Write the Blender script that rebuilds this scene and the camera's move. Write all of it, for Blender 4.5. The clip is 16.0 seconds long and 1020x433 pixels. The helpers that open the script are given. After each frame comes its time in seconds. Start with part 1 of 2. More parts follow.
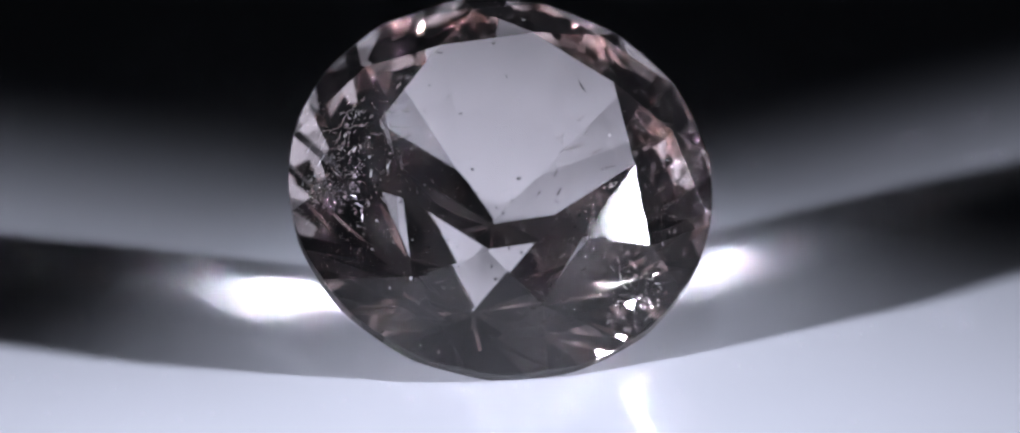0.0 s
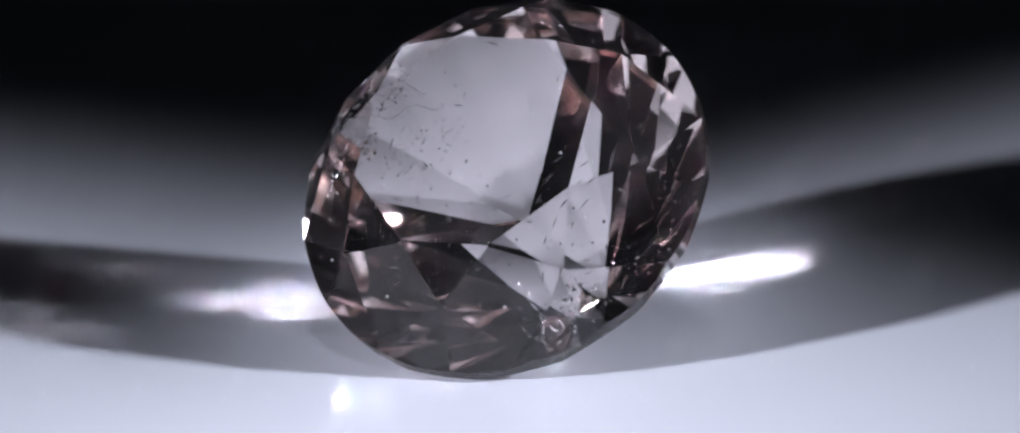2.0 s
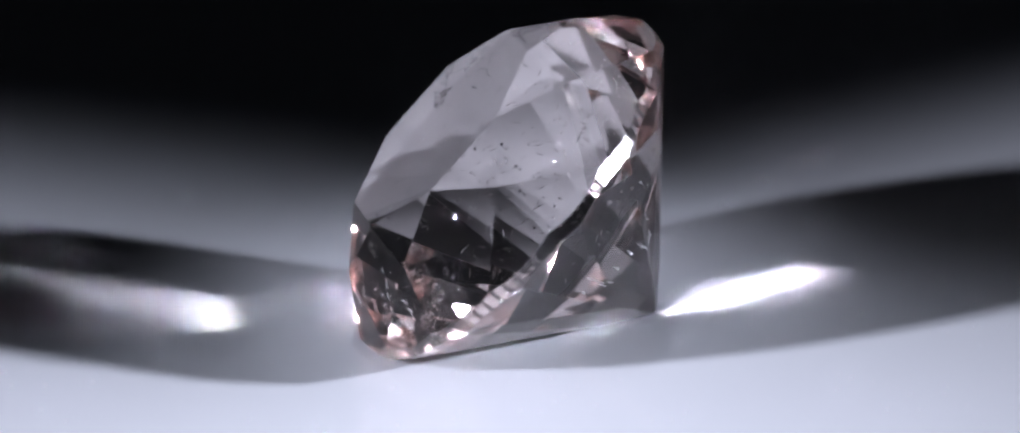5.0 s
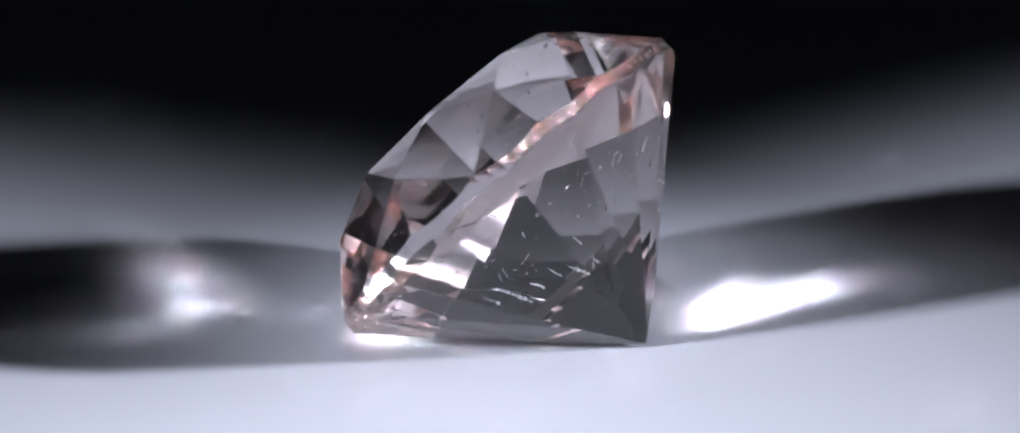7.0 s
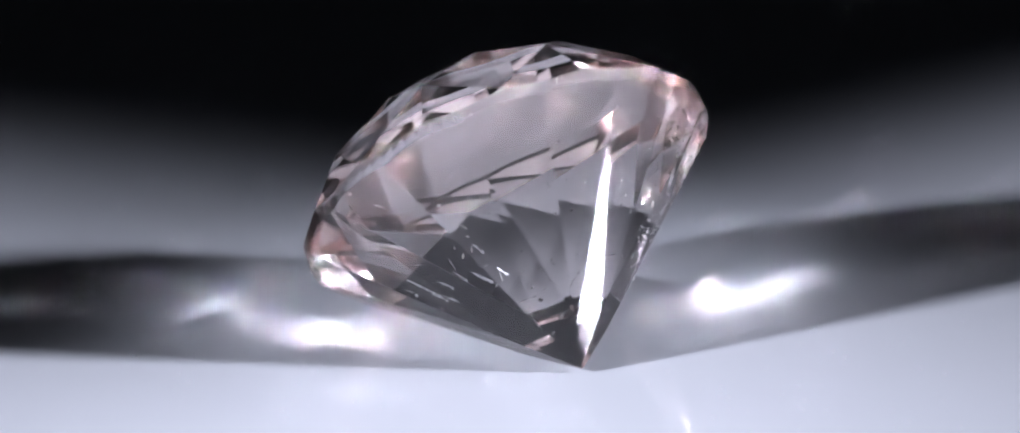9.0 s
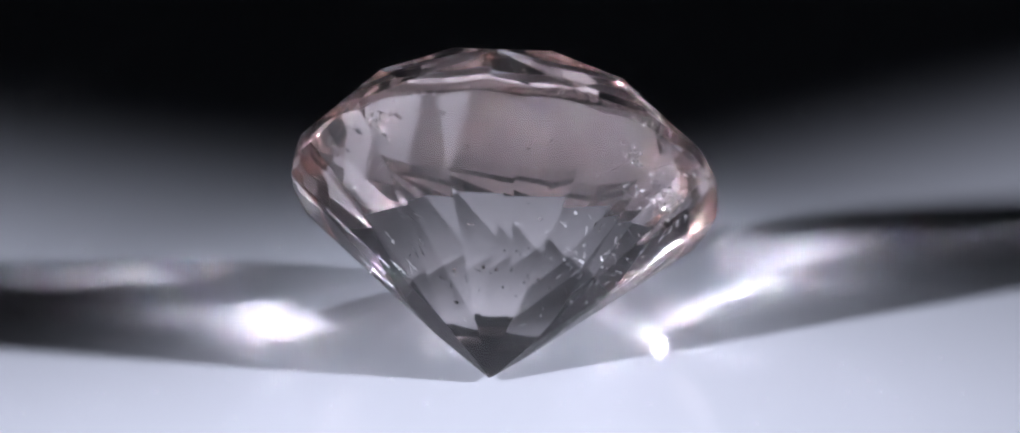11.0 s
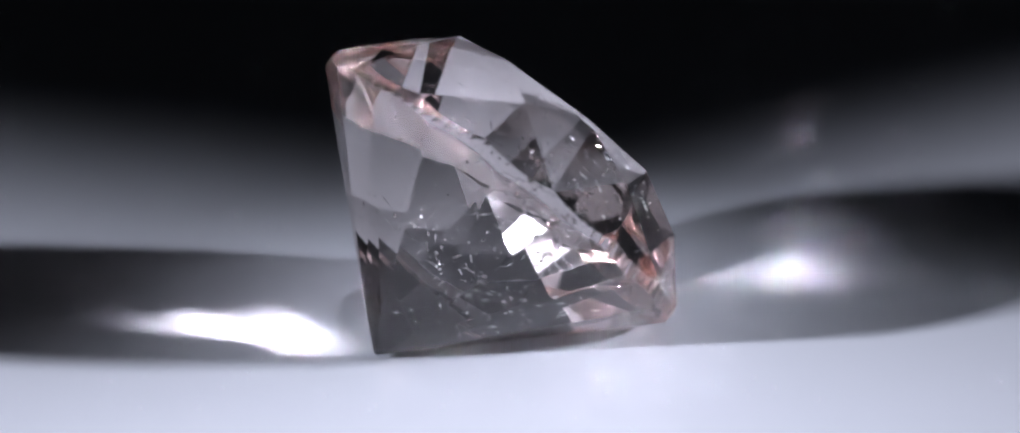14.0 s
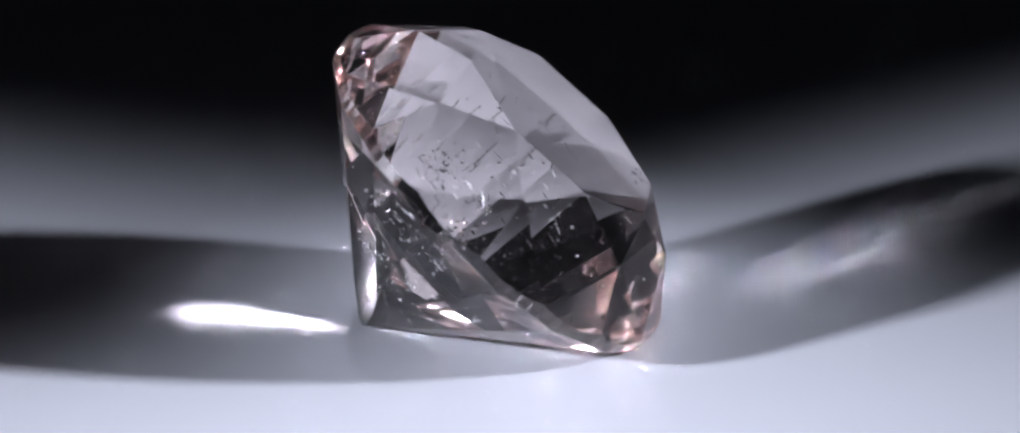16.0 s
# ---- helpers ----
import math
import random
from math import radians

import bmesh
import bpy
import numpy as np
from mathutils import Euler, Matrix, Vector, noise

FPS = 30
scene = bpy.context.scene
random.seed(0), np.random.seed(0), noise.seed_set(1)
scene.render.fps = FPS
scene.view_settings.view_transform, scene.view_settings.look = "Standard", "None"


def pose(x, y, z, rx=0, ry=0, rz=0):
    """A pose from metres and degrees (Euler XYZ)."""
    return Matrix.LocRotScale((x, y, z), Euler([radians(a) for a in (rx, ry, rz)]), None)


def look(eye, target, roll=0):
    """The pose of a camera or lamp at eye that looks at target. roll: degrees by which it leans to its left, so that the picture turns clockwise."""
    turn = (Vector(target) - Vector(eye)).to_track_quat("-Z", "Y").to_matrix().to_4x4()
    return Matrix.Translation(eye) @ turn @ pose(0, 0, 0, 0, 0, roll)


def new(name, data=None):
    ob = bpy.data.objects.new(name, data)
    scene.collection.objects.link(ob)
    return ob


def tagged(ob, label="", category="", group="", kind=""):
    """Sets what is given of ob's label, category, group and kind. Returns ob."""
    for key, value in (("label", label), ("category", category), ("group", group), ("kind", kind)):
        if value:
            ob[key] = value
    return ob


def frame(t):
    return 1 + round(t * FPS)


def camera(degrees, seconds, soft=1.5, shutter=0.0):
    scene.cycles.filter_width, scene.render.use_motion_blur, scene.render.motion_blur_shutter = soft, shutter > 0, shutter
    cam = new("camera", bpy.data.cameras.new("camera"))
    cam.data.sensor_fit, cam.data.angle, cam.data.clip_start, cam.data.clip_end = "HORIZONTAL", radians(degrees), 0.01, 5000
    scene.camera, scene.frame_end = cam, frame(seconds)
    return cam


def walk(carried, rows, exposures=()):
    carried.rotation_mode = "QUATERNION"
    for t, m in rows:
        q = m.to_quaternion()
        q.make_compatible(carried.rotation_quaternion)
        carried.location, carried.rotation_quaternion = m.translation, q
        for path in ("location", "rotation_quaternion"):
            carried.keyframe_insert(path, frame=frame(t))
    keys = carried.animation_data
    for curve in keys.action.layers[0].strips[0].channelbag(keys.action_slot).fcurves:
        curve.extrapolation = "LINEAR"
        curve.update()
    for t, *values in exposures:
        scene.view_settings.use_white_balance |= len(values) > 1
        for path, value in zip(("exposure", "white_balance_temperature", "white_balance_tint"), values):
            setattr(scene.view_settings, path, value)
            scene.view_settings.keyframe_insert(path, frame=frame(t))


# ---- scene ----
# A round brilliant-cut gemstone of 10 mm lies on its pavilion and turns once in 20 s before a macro lens.
R = 0.005                      # girdle radius
SPIN_RATE, SPIN_START = -18.05, 9.4   # degrees a second, degrees at the start

# ---- camera ----
LENS = 13.806
EYE = (0.0, -0.09440, 0.03320)
AIM = (0.000125, 0.0, 0.002875)
cam = camera(LENS, 16.0, 2.0, 0.5)
cam.data.dof.use_dof, cam.data.dof.focus_distance, cam.data.dof.aperture_fstop = True, 0.0975, 75
STILL = look(EYE, AIM, -2.07)
walk(cam, [(0.0, STILL), (16.0, STILL)], [(0.0, 0.0), (16.0, 0.0)])

# ---- light ----
scene.cycles.caustics_refractive = scene.cycles.caustics_reflective = True
scene.cycles.sample_clamp_indirect = 0
scene.cycles.max_bounces = scene.cycles.transmission_bounces = scene.cycles.glossy_bounces = 40
scene.cycles.blur_glossy = 0.0
scene.cycles.use_guiding = True
world = bpy.data.worlds.new("dark_studio")
scene.world = world
world.use_nodes = True
world.node_tree.nodes["Background"].inputs["Color"].default_value = (0.5, 0.55, 0.7, 1)
world.node_tree.nodes["Background"].inputs["Strength"].default_value = 0.009


def spot_lamp(name, azimuth, elevation, distance, aim, watts, radius, cone, blend, colour):
    """A small focused lamp that stands off from the stone; its shadow runs along azimuth, from +x towards +y."""
    a, e = radians(azimuth), radians(elevation)
    eye = Vector((-math.cos(a) * math.cos(e), -math.sin(a) * math.cos(e), math.sin(e))) * distance
    data = bpy.data.lights.new(name, "SPOT")
    data.energy, data.shadow_soft_size, data.spot_size, data.spot_blend, data.color = watts, radius, radians(cone), blend, colour
    ob = new(name, data)
    ob.matrix_world = look(eye, aim)
    return ob


COOL = (0.795, 0.824, 1)
spot_lamp("spot_lamp", 28.3, 22.6, 0.12, (0.0322, 0.0034, 0), 1.2, 0.0058, 17.6, 0.64, COOL)
spot_lamp("spot_lamp", 160.0, 22.3, 0.18, (-0.0465, 0.0026, 0), 4.35, 0.0094, 12.85, 0.64, COOL)
# added fill with no known source, brightens the stone and the ground near it
spot_lamp("added_fill_lamp", 90, 87, 0.15, (0, 0.004, 0), 0.38, 0.0045, 5.2, 0.64, COOL)


# ---- materials ----
def material(name):
    m = bpy.data.materials.new(name)
    m.use_nodes = True
    nt = m.node_tree
    for n in list(nt.nodes):
        if n.type != "OUTPUT_MATERIAL":
            nt.nodes.remove(n)
    return m, nt, next(n for n in nt.nodes if n.type == "OUTPUT_MATERIAL")


def plain(name, colour, rough, spec=0.5):
    m, nt, out = material(name)
    b = nt.nodes.new("ShaderNodeBsdfPrincipled")
    b.inputs["Base Color"].default_value = (*colour, 1)
    b.inputs["Roughness"].default_value = rough
    b.inputs["Specular IOR Level"].default_value = spec
    nt.links.new(b.outputs[0], out.inputs[0])
    return m


def gem_material(name, colour, rough):
    m, nt, out = material(name)
    g = nt.nodes.new("ShaderNodeBsdfGlass")
    g.inputs["Color"].default_value = (*colour, 1)
    g.inputs["Roughness"].default_value = rough
    g.inputs["IOR"].default_value = 1.58
    # pale haze put into the surface colour to lift dark facets, thicker in patches
    haze, mix = nt.nodes.new("ShaderNodeBsdfDiffuse"), nt.nodes.new("ShaderNodeMixShader")
    place, haze_noise, amount = nt.nodes.new("ShaderNodeTexCoord"), nt.nodes.new("ShaderNodeTexNoise"), nt.nodes.new("ShaderNodeMapRange")
    haze.inputs["Color"].default_value = (0.85, 0.82, 0.82, 1)
    haze_noise.inputs["Scale"].default_value, haze_noise.inputs["Detail"].default_value = 700, 6
    amount.inputs["From Min"].default_value, amount.inputs["From Max"].default_value = 0.3, 0.75
    amount.inputs["To Min"].default_value, amount.inputs["To Max"].default_value = 0.0018, 0.008
    nt.links.new(place.outputs["Object"], haze_noise.inputs["Vector"])
    nt.links.new(haze_noise.outputs["Fac"], amount.inputs["Value"])
    nt.links.new(amount.outputs["Result"], mix.inputs[0])
    nt.links.new(g.outputs[0], mix.inputs[1])
    nt.links.new(haze.outputs[0], mix.inputs[2])
    nt.links.new(mix.outputs[0], out.inputs[0])
    return m


def milky(name, clear_share, inside):
    """Broken white crystal that lets light through."""
    m, nt, out = material(name)
    d, t, mix = nt.nodes.new("ShaderNodeBsdfDiffuse"), nt.nodes.new("ShaderNodeBsdfTranslucent"), nt.nodes.new("ShaderNodeMixShader")
    for n in (d, t):
        n.inputs["Color"].default_value = (0.95, 0.94, 0.93, 1)
    nt.links.new(d.outputs[0], mix.inputs[1])
    nt.links.new(t.outputs[0], mix.inputs[2])
    # the broken faces also glint
    glint, both = nt.nodes.new("ShaderNodeBsdfGlossy"), nt.nodes.new("ShaderNodeMixShader")
    glint.inputs["Roughness"].default_value, both.inputs[0].default_value = 0.33, 0.5
    nt.links.new(mix.outputs[0], both.inputs[1])
    nt.links.new(glint.outputs[0], both.inputs[2])
    # and are partly hollow, or partly see-through where they are set outside the stone
    hollow, whole = nt.nodes.new("ShaderNodeBsdfGlass" if inside else "ShaderNodeBsdfTransparent"), nt.nodes.new("ShaderNodeMixShader")
    whole.inputs[0].default_value = clear_share
    if inside:
        hollow.inputs["IOR"].default_value = 1 / 1.58
    nt.links.new(both.outputs[0], whole.inputs[1])
    nt.links.new(hollow.outputs[0], whole.inputs[2])
    nt.links.new(whole.outputs[0], out.inputs[0])
    return m


def acrylic():
    """White satin plastic: faint clouding of the tint, uneven polish, a very fine grain."""
    m, nt, out = material("white_satin_acrylic")
    b = nt.nodes.new("ShaderNodeBsdfPrincipled")
    place = nt.nodes.new("ShaderNodeTexCoord")
    cloud, grain = nt.nodes.new("ShaderNodeTexNoise"), nt.nodes.new("ShaderNodeTexNoise")
    cloud.inputs["Scale"].default_value, grain.inputs["Scale"].default_value = 90, 6000
    tint, polish, bump = nt.nodes.new("ShaderNodeMix"), nt.nodes.new("ShaderNodeMapRange"), nt.nodes.new("ShaderNodeBump")
    tint.data_type = "RGBA"
    tint.inputs["A"].default_value, tint.inputs["B"].default_value = (0.72, 0.735, 0.767, 1), (0.78, 0.795, 0.827, 1)
    polish.inputs["To Min"].default_value, polish.inputs["To Max"].default_value = 0.04, 0.09
    bump.inputs["Strength"].default_value, bump.inputs["Distance"].default_value = 0.05, 0.00001
    for n in (cloud, grain):
        nt.links.new(place.outputs["Object"], n.inputs["Vector"])
    nt.links.new(cloud.outputs["Fac"], tint.inputs["Factor"])
    nt.links.new(cloud.outputs["Fac"], polish.inputs["Value"])
    nt.links.new(grain.outputs["Fac"], bump.inputs["Height"])
    nt.links.new(tint.outputs["Result"], b.inputs["Base Color"])
    nt.links.new(polish.outputs["Result"], b.inputs["Roughness"])
    nt.links.new(bump.outputs["Normal"], b.inputs["Normal"])
    nt.links.new(b.outputs[0], out.inputs[0])
    return m


def velvet():
    """Black cloth with a faint uneven nap."""
    m, nt, out = material("black_velvet")
    b, place, nap, mix = nt.nodes.new("ShaderNodeBsdfPrincipled"), nt.nodes.new("ShaderNodeTexCoord"), nt.nodes.new("ShaderNodeTexNoise"), nt.nodes.new("ShaderNodeMix")
    mix.data_type = "RGBA"
    nap.inputs["Scale"].default_value, nap.inputs["Detail"].default_value = 60, 8
    mix.inputs["A"].default_value, mix.inputs["B"].default_value = (0.006, 0.006, 0.007, 1), (0.016, 0.016, 0.018, 1)
    b.inputs["Roughness"].default_value, b.inputs["Specular IOR Level"].default_value = 0.95, 0.1
    nt.links.new(place.outputs["Object"], nap.inputs["Vector"])
    nt.links.new(nap.outputs["Fac"], mix.inputs["Factor"])
    nt.links.new(mix.outputs["Result"], b.inputs["Base Color"])
    nt.links.new(b.outputs[0], out.inputs[0])
    return m


WHITE, BLACK = acrylic(), velvet()
PINK = (1, 0.963, 0.951)
GEM = {"table": gem_material("polished_pink_table", PINK, 0.0), "crown": gem_material("polished_pink_crown", PINK, 0.0),
       "girdle": gem_material("bruted_pink_girdle", PINK, 0.08), "pavilion": gem_material("polished_pink_pavilion", PINK, 0.0)}
FLECK, OUTER_INCLUSION = milky("white_inclusion", 0.8, True), milky("white_outer_inclusion", 0.4, False)
DARK_FLECK = plain("dark_inclusion", (0.05, 0.045, 0.045), 0.5)


# ---- meshes ----
def link(name, bm, mat, parent=None, label=""):
    mesh = bpy.data.meshes.new(name)
    bm.to_mesh(mesh)
    bm.free()
    mesh.materials.append(mat)
    ob = new(name, mesh)
    if parent:
        ob.parent = parent
    return tagged(ob, label)


part = link


def box(bm, x0, x1, y0, y1, z0, z1):
    made = bmesh.ops.create_cube(bm, size=1)["verts"]
    for v in made:
        v.co = ((x0, x1)[v.co.x > 0], (y0, y1)[v.co.y > 0], (z0, z1)[v.co.z > 0])


def slab(name, x0, x1, y0, y1, z0, z1, mat, label):
    bm = bmesh.new()
    box(bm, x0, x1, y0, y1, z0, z1)
    return tagged(link(name, bm, mat), label, name.split("_")[0], kind="structure")


slab("ground", -0.3, 0.3, -0.3, 0.3, -0.006, 0, WHITE, "white satin acrylic sheet under the gemstone")
slab("wall_north", -0.32, 0.32, 0.3, 0.32, -0.006, 0.3, BLACK, "black velvet studio screen in deep shade")
slab("wall_south", -0.32, 0.32, -0.32, -0.3, -0.006, 0.3, BLACK, "black velvet studio screen in deep shade")
slab("wall_east", 0.3, 0.32, -0.3, 0.3, -0.006, 0.3, BLACK, "black velvet studio screen in deep shade")
slab("wall_west", -0.32, -0.3, -0.3, 0.3, -0.006, 0.3, BLACK, "black velvet studio screen in deep shade")

# ---- the diamond ----
CROWN, TABLE, GIRDLE, PAVILION = 0.398, 0.588, 0.088, 0.941   # in girdle radii
PIVOT = (0.0085, -0.7135)
CROWN_TURN, PAVILION_TURN = -19.2, 11.25   # of the facets round the stone's own axis
TIPPED = 1.4                  # degrees past lying flat on the pavilion


def facet_planes():
    """(part, point, outward normal) of each facet of the stone, girdle radius 1, culet downwards."""
    zt, zg, zc = CROWN + GIRDLE / 2, GIRDLE / 2, -GIRDLE / 2 - PAVILION
    planes = [("table", Vector((0, 0, zt)), Vector((0, 0, 1)))]

    def at(r, deg, z):
        return Vector((r * math.cos(radians(deg)), r * math.sin(radians(deg)), z))

    def through3(part_name, a, b, c):
        n = (b - a).cross(c - a).normalized()
        if n.dot(a - Vector((0, 0, 0))) < 0:
            n = -n
        planes.append((part_name, a, n))

    c = math.atan2(zt - zg, 1 - TABLE)
    half = math.cos(radians(22.5))
    rs = TABLE + 0.5 * (1 - TABLE)
    zs = (TABLE * math.sin(c) + zt * math.cos(c) - rs * half * math.sin(c)) / math.cos(c)
    p = math.atan2(PAVILION, 1)
    rl = 0.22
    zl = zc + rl * half * math.tan(p)
    for k in range(8):
        a = 45 * k + CROWN_TURN
        planes.append(("crown", at(1, a, zg), at(math.sin(c), a, math.cos(c))))
        s = at(rs, a + 22.5, zs)
        through3("crown", s, at(TABLE, a, zt), at(TABLE, a + 45, zt))
        for b in (a, a + 22.5):
            through3("crown", s, at(1, b, zg), at(1, b + 22.5, zg))
        a = 45 * k + PAVILION_TURN
        planes.append(("pavilion", at(1, a, -zg), at(math.sin(p), a, -math.cos(p))))
        low = at(rl, a + 22.5, zl)
        for b in (a, a + 22.5):
            through3("pavilion", low, at(1, b, -zg), at(1, b + 22.5, -zg))
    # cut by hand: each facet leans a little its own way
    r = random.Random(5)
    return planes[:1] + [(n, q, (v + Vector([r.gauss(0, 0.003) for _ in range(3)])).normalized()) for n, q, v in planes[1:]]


def fleck_mesh(name, mat, length, seed):
    """An uneven pointed crystal of about unit size, drawn out to `length`."""
    r = random.Random(seed)
    bm = bmesh.new()
    ring = [bm.verts.new((math.cos(k * 1.2566) * r.uniform(0.3, 0.6), math.sin(k * 1.2566) * r.uniform(0.3, 0.6), r.uniform(-0.2, 0.2) * length)) for k in range(5)]
    tips = [bm.verts.new((r.uniform(-0.1, 0.1), r.uniform(-0.1, 0.1), z * length)) for z in (-0.5, 0.5)]
    for k in range(5):
        bm.faces.new((ring[k], ring[(k + 1) % 5], tips[1]))
        bm.faces.new((ring[(k + 1) % 5], ring[k], tips[0]))
    mesh = bpy.data.meshes.new(name)
    bm.to_mesh(mesh)
    bm.free()
    mesh.materials.append(mat)
    return mesh


def inclusions(thing, planes, rest):
    """White specks, needles and cloudy feathers inside the stone, some set on its outside."""
    r = random.Random(11)
    small = rest.to_3x3().normalized().to_4x4()

    def inside(p, margin=0.05):
        return Vector((p.x, p.y, 0)).length < 0.95 and all((p - q).dot(n) < -margin for _, q, n in planes)

    def somewhere(low):
        while True:
            p = Vector((r.uniform(-1, 1), r.uniform(-1, 1), r.uniform(-1, 0.42)))
            if inside(p) and (not low or (p.y < 0.25 * r.random() and p.z < 0.15)):
                return p

    def put(name, mesh, p, size, aim=None, label=""):
        ob = new(name, mesh)
        ob.parent = thing
        q = aim.to_track_quat("Z", "Y").to_matrix().to_4x4() if aim else Euler([r.uniform(0, 6.28) for _ in range(3)]).to_matrix().to_4x4()
        ob.matrix_local = Matrix.Translation(rest @ p) @ small @ q @ Matrix.Scale(size * R, 4)
        tagged(ob, label)

    outer_specks = [fleck_mesh("outer_inclusion", OUTER_INCLUSION, 1.2, 60 + k) for k in range(5)]
    outer_streaks = [fleck_mesh("outer_streak_inclusion", OUTER_INCLUSION, 9, 80 + k) for k in range(4)]

    def put_outside(name, mesh, p, size, aim=None):
        """Sets an inclusion outside the facet nearest to p, so the lamps light it."""
        _, q, n = max((f for f in planes), key=lambda f: (p - f[1]).dot(f[2]))
        p = p - n * ((p - q).dot(n) - size * 0.3)
        if Vector((p.x, p.y, 0)).length < 0.97:
            put(name, mesh, p, size, aim - n * aim.dot(n) if aim else None)

    specks = [fleck_mesh("crystal_inclusion", FLECK, 1.2, k) for k in range(5)]
    needles = [fleck_mesh("needle_inclusion", FLECK, 9, 20 + k) for k in range(4)]
    darks = [fleck_mesh("dark_inclusion", DARK_FLECK, 5, 40 + k) for k in range(2)]
    for k in range(62):
        put("crystal_inclusion", specks[k % 5], somewhere(k % 3), 0.008 + 0.018 * r.random() ** 3)
    for k in range(34):
        p = somewhere(k % 3)
        put("needle_inclusion", needles[k % 4], p, 0.004 + 0.006 * r.random(), Vector((r.gauss(0, 1), r.gauss(0, 1), r.gauss(0.4, 0.6))))
    for k in range(4):
        put("dark_inclusion", darks[k % 2], somewhere(False), 0.005 + 0.005 * r.random(), label="dark sliver")
    # a swarm of inclusions at one side of the pavilion, set outside to brighten
    right, up = Vector((-0.32, -0.7, 0.64)), Vector((0.28, 0.58, 0.77))
    for k in range(150):
        p = Vector((-0.44, 0.1, -0.41)) + right * r.gauss(0, 0.3) + up * r.gauss(0, 0.24) + Vector((r.uniform(0, 0.12), 0, 0))
        if inside(p, 0.03):
            if k % 3:
                put_outside("outer_inclusion", outer_specks[k % 5], p, 0.005 + 0.011 * r.random() ** 2)
            else:
                put_outside("outer_streak_inclusion", outer_streaks[k % 4], p, 0.003 + 0.004 * r.random(), right + up * r.gauss(0, 0.7))
    # a file of parallel streaks ending in bright beads, set outside the other side
    right, up = Vector((-0.43, 0.61, -0.66)), Vector((-0.29, 0.6, 0.75))
    way = (right * 0.8 - up * 0.6).normalized()
    for k in range(16):
        p = Vector((0.44, 0.1, -0.42)) + right * (-0.24 + 0.032 * k) + up * r.gauss(0.02, 0.07)
        if inside(p, 0.02):
            put_outside("outer_streak_inclusion", outer_streaks[k % 4], p, 0.006 + 0.004 * r.random(), way + Vector((r.gauss(0, 0.06), r.gauss(0, 0.06), r.gauss(0, 0.06))))
        if inside(p + way * 0.05, 0.02):
            put_outside("outer_inclusion", outer_specks[k % 5], p + way * 0.05, 0.012 + 0.008 * r.random())
    # strings of tiny bubbles along healed cracks
    for _ in range(5):
        a = somewhere(True)
        way = Vector((r.gauss(0, 1), r.gauss(0, 1), r.gauss(0, 1))).normalized()
        for k in range(9):
            p = a + way * (0.045 * k) + Vector((r.gauss(0, 0.008), r.gauss(0, 0.008), r.gauss(0, 0.008)))
            if inside(p, 0.03):
                put("crystal_inclusion", specks[k % 5], p, 0.007 + 0.006 * r.random())
    # inclusions set outside all round the pavilion and the crown, where lamps brighten them
    for k in range(110):
        p = Vector((r.uniform(-1, 1), r.uniform(-1, 1), r.uniform(-0.95, 0.4)))
        if inside(p, 0.0) and p.z < 0.3:
            if k % 3:
                put_outside("outer_inclusion", outer_specks[k % 5], p, 0.005 + 0.010 * r.random() ** 2)
            else:
                put_outside("outer_streak_inclusion", outer_streaks[k % 4], p, 0.003 + 0.004 * r.random(), Vector((r.gauss(0, 1), r.gauss(0, 1), r.gauss(0, 1))))
    # the great flaw, set outside above and below the girdle, and an opposite clump
    for centre, spread, count in ((Vector((-0.74, 0.3, -0.17)), 0.17, 80), (Vector((-0.72, 0.08, 0.28)), 0.14, 50), (Vector((-0.5, 0.08, -0.5)), 0.19, 55), (Vector((0.53, -0.72, 0.12)), 0.09, 45)):
        run = Vector((r.gauss(0, 1), r.gauss(0, 1), r.gauss(0, 0.5))).normalized()
        for k in range(count):
            p = centre + Vector((r.gauss(0, spread), r.gauss(0, spread), r.gauss(0, spread * 0.7)))
            if k % 2:
                put_outside("outer_inclusion", outer_specks[k % 5], p, 0.004 + 0.009 * r.random() ** 2)
            else:
                put_outside("outer_streak_inclusion", outer_streaks[k % 4], p, 0.0025 + 0.004 * r.random() ** 2, run + Vector((r.gauss(0, 0.5), r.gauss(0, 0.5), r.gauss(0, 0.5))))
    # feathers: cloudy clumps of shards on one crack face each
    for centre, size, count in ((Vector((-0.74, 0.08, -0.06)), 0.22, 110), (Vector((0.5, -0.6, -0.03)), 0.2, 120), (Vector((-0.58, 0.28, 0.06)), 0.14, 60)):
        bm = bmesh.new()
        u = Vector((r.gauss(0, 1), r.gauss(0, 1), r.gauss(0, 1))).normalized()
        v = u.orthogonal().normalized()
        w = u.cross(v)
        for k in range(count):
            rad, ang = size * r.random() ** 0.6, r.uniform(0, 6.28)
            p = centre + (v * math.cos(ang) + w * math.sin(ang) * 0.7) * rad + u * r.gauss(0, 0.02)
            if inside(p, 0.03):
                shard(bm, rest, p, 0.006 + 0.016 * r.random() ** 2, r)
        part("feather_inclusion", bm, FLECK, thing, "cloudy white feather of broken shards")
    # thin wavy healed cracks
    for start, way in ((Vector((-0.45, 0.35, -0.05)), Vector((-1, -0.3, 0.1))), (Vector((-0.4, 0.3, -0.15)), Vector((-1, -0.5, 0.2)))):
        curve = bpy.data.curves.new("crack_inclusion", "CURVE")
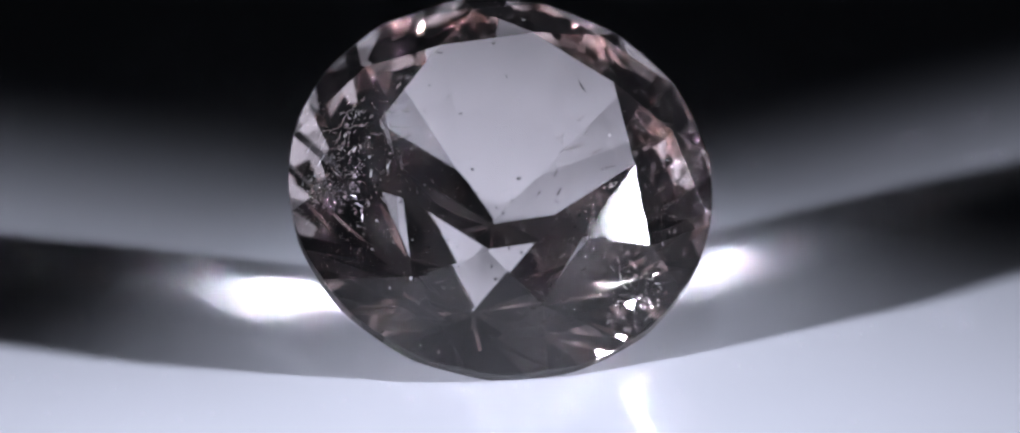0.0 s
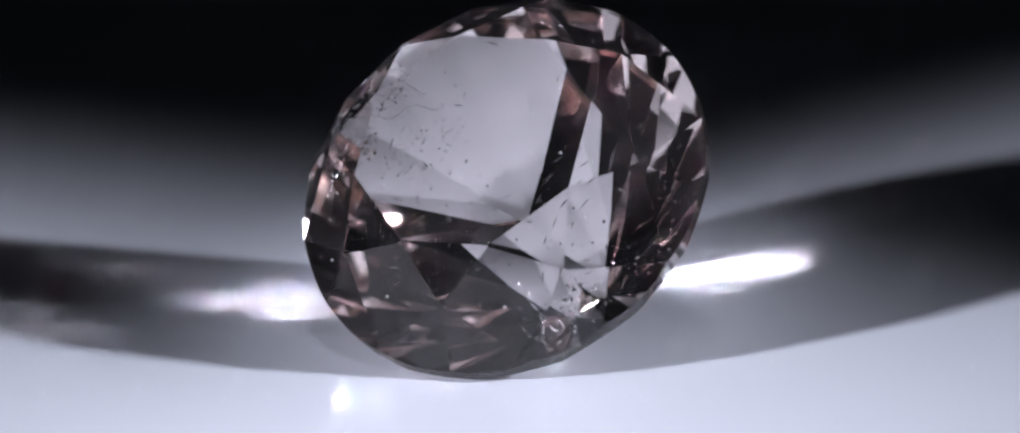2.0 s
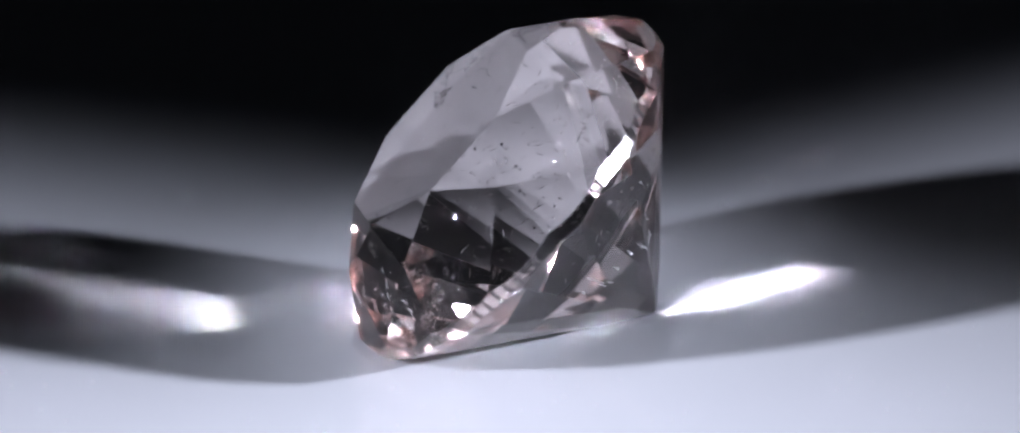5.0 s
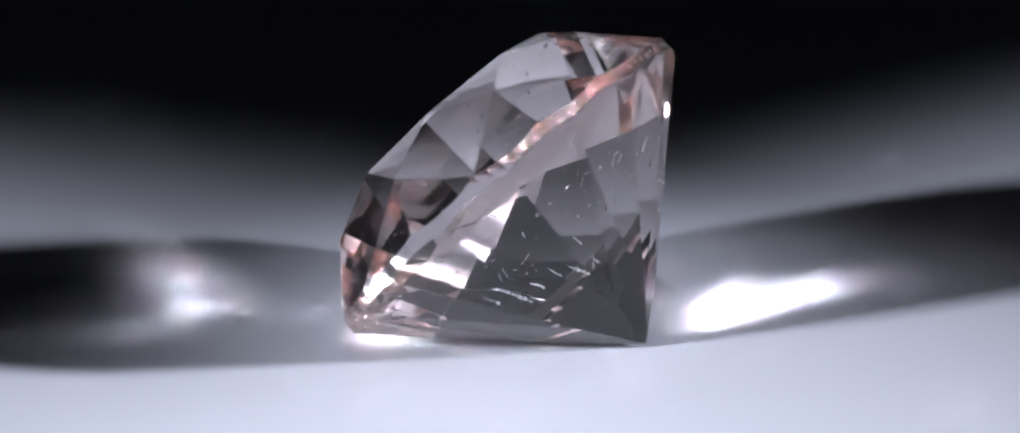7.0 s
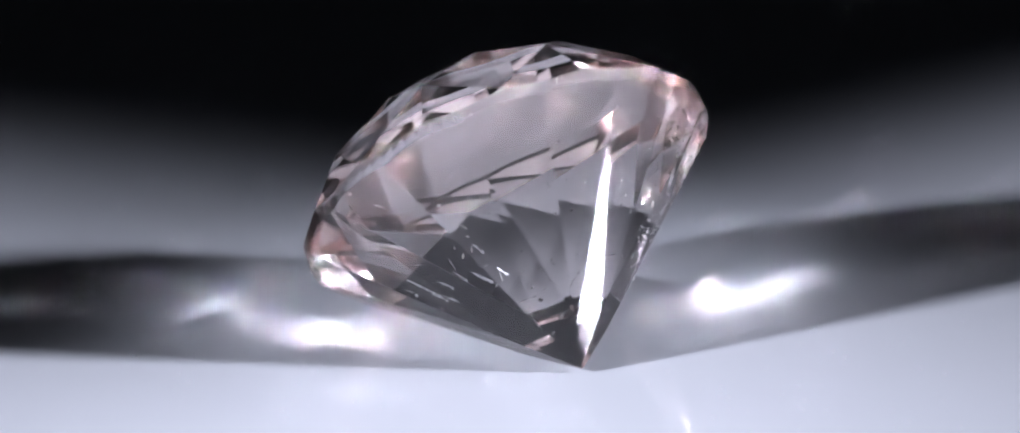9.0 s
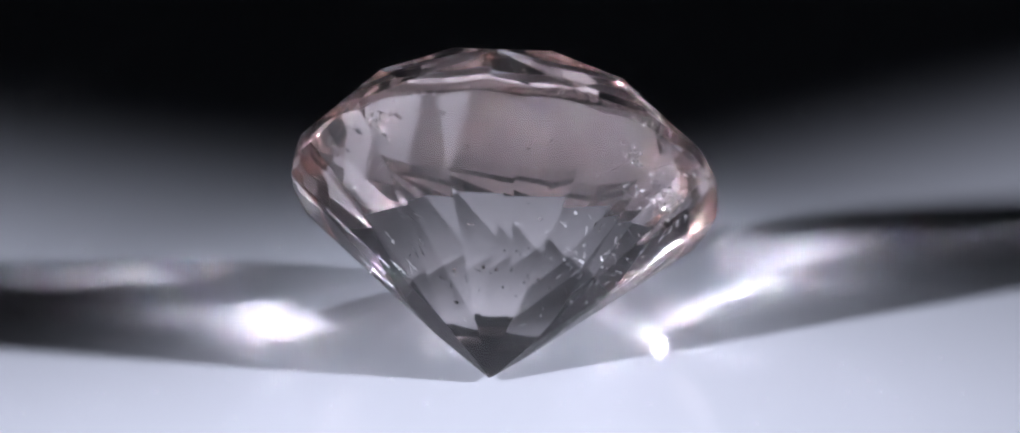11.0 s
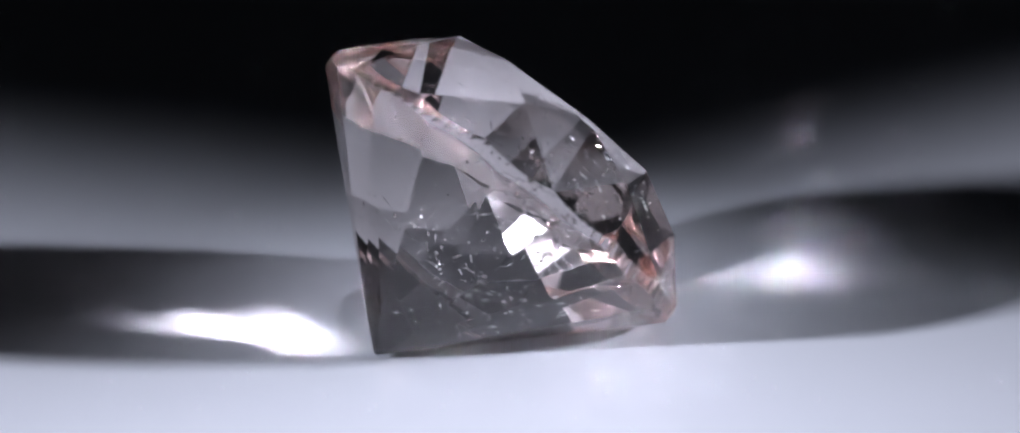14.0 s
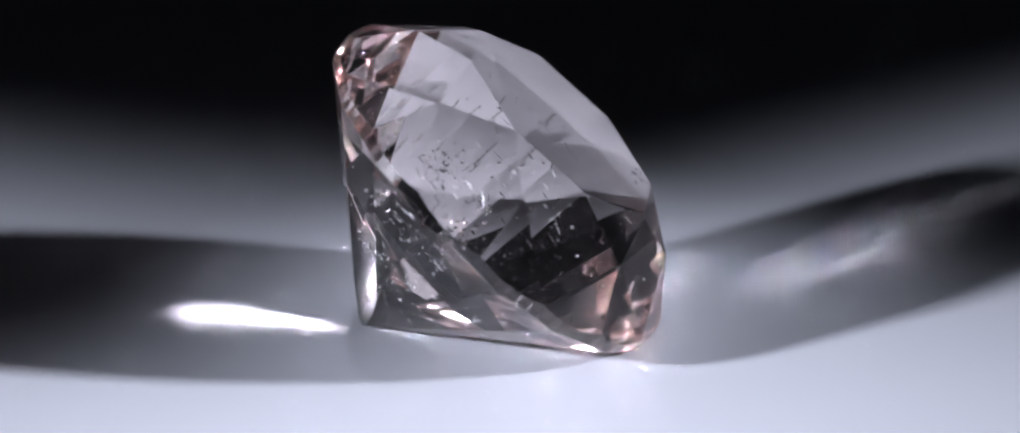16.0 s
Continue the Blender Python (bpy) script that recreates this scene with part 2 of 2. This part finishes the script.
        curve.dimensions, curve.bevel_depth, curve.bevel_resolution = "3D", 0.0022 * R, 0
        line = curve.splines.new("POLY")
        pts, p, way = [], start.copy(), way.normalized()
        for k in range(14):
            if inside(p, 0.03):
                pts.append(rest @ p)
            side = way.cross(Vector((0.3, 0.2, 1))).normalized()
            p = p + way * 0.03 + side * 0.02 * math.sin(k * 0.9) + Vector((r.gauss(0, 0.006), r.gauss(0, 0.006), r.gauss(0, 0.006)))
        line.points.add(len(pts) - 1)
        for q, co in zip(line.points, pts):
            q.co = (*co, 1)
        curve.materials.append(FLECK)
        made = new("crack_inclusion", curve)
        made.parent = thing
        tagged(made, "thin wavy white healed crack")
    # pinpoint dust through the whole stone
    bm = bmesh.new()
    for k in range(150):
        shard(bm, rest, somewhere(k % 4), 0.003 + 0.004 * r.random() ** 2, r)
    tagged(part("pinpoint_inclusion", bm, FLECK, thing, "fine white pinpoint dust"), kind="stuff")


def shard(bm, rest, p, h, r):
    t = [bm.verts.new(rest @ (p + Vector((r.uniform(-h, h), r.uniform(-h, h), r.uniform(-h, h))))) for _ in range(4)]
    for f in ((0, 1, 2), (0, 2, 3), (0, 3, 1), (1, 3, 2)):
        bm.faces.new([t[i] for i in f])


def diamond():
    bm = bmesh.new()
    bmesh.ops.create_cone(bm, cap_ends=True, segments=96, radius1=1, radius2=1, depth=4)
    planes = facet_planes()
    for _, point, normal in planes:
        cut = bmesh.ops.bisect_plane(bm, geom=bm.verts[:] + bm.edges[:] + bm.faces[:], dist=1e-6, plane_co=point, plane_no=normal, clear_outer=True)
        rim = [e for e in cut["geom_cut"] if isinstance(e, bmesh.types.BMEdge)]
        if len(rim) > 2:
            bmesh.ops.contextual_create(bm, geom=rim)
    bmesh.ops.remove_doubles(bm, verts=bm.verts[:], dist=1e-5)
    bmesh.ops.recalc_face_normals(bm, faces=bm.faces[:])
    tilt = pose(0, 0, 0, math.degrees(math.atan2(PAVILION, 1)) + TIPPED) @ pose(0, 0, PAVILION + GIRDLE / 2)
    low = min((tilt @ v.co).z for v in bm.verts)
    rest = Matrix.Scale(R, 4) @ pose(-PIVOT[0], -PIVOT[1], 0.0004 - low) @ tilt
    kinds = {}
    for f in bm.faces:
        best = max(planes, key=lambda q: q[2].dot(f.normal))
        kinds.setdefault(best[0] if best[2].dot(f.normal) > 0.9999 else "girdle", []).append([v.co.copy() for v in f.verts])
    bm.free()
    thing = new("diamond")
    for name in ("table", "crown", "girdle", "pavilion"):
        b = bmesh.new()
        for corners in kinds[name]:
            b.faces.new([b.verts.new(rest @ co) for co in corners])
        bmesh.ops.remove_doubles(b, verts=b.verts[:], dist=1e-8)
        part(name, b, GEM[name], thing)
    inclusions(thing, planes, rest)
    return tagged(thing, "pale pink round brilliant-cut gemstone with white flecks lying tilted", "gemstone")


stone = diamond()


def motions():
    walk(stone, [(k / 4, pose(0, 0, 0, 0, 0, SPIN_START + SPIN_RATE * k / 4)) for k in range(65)])


motions()
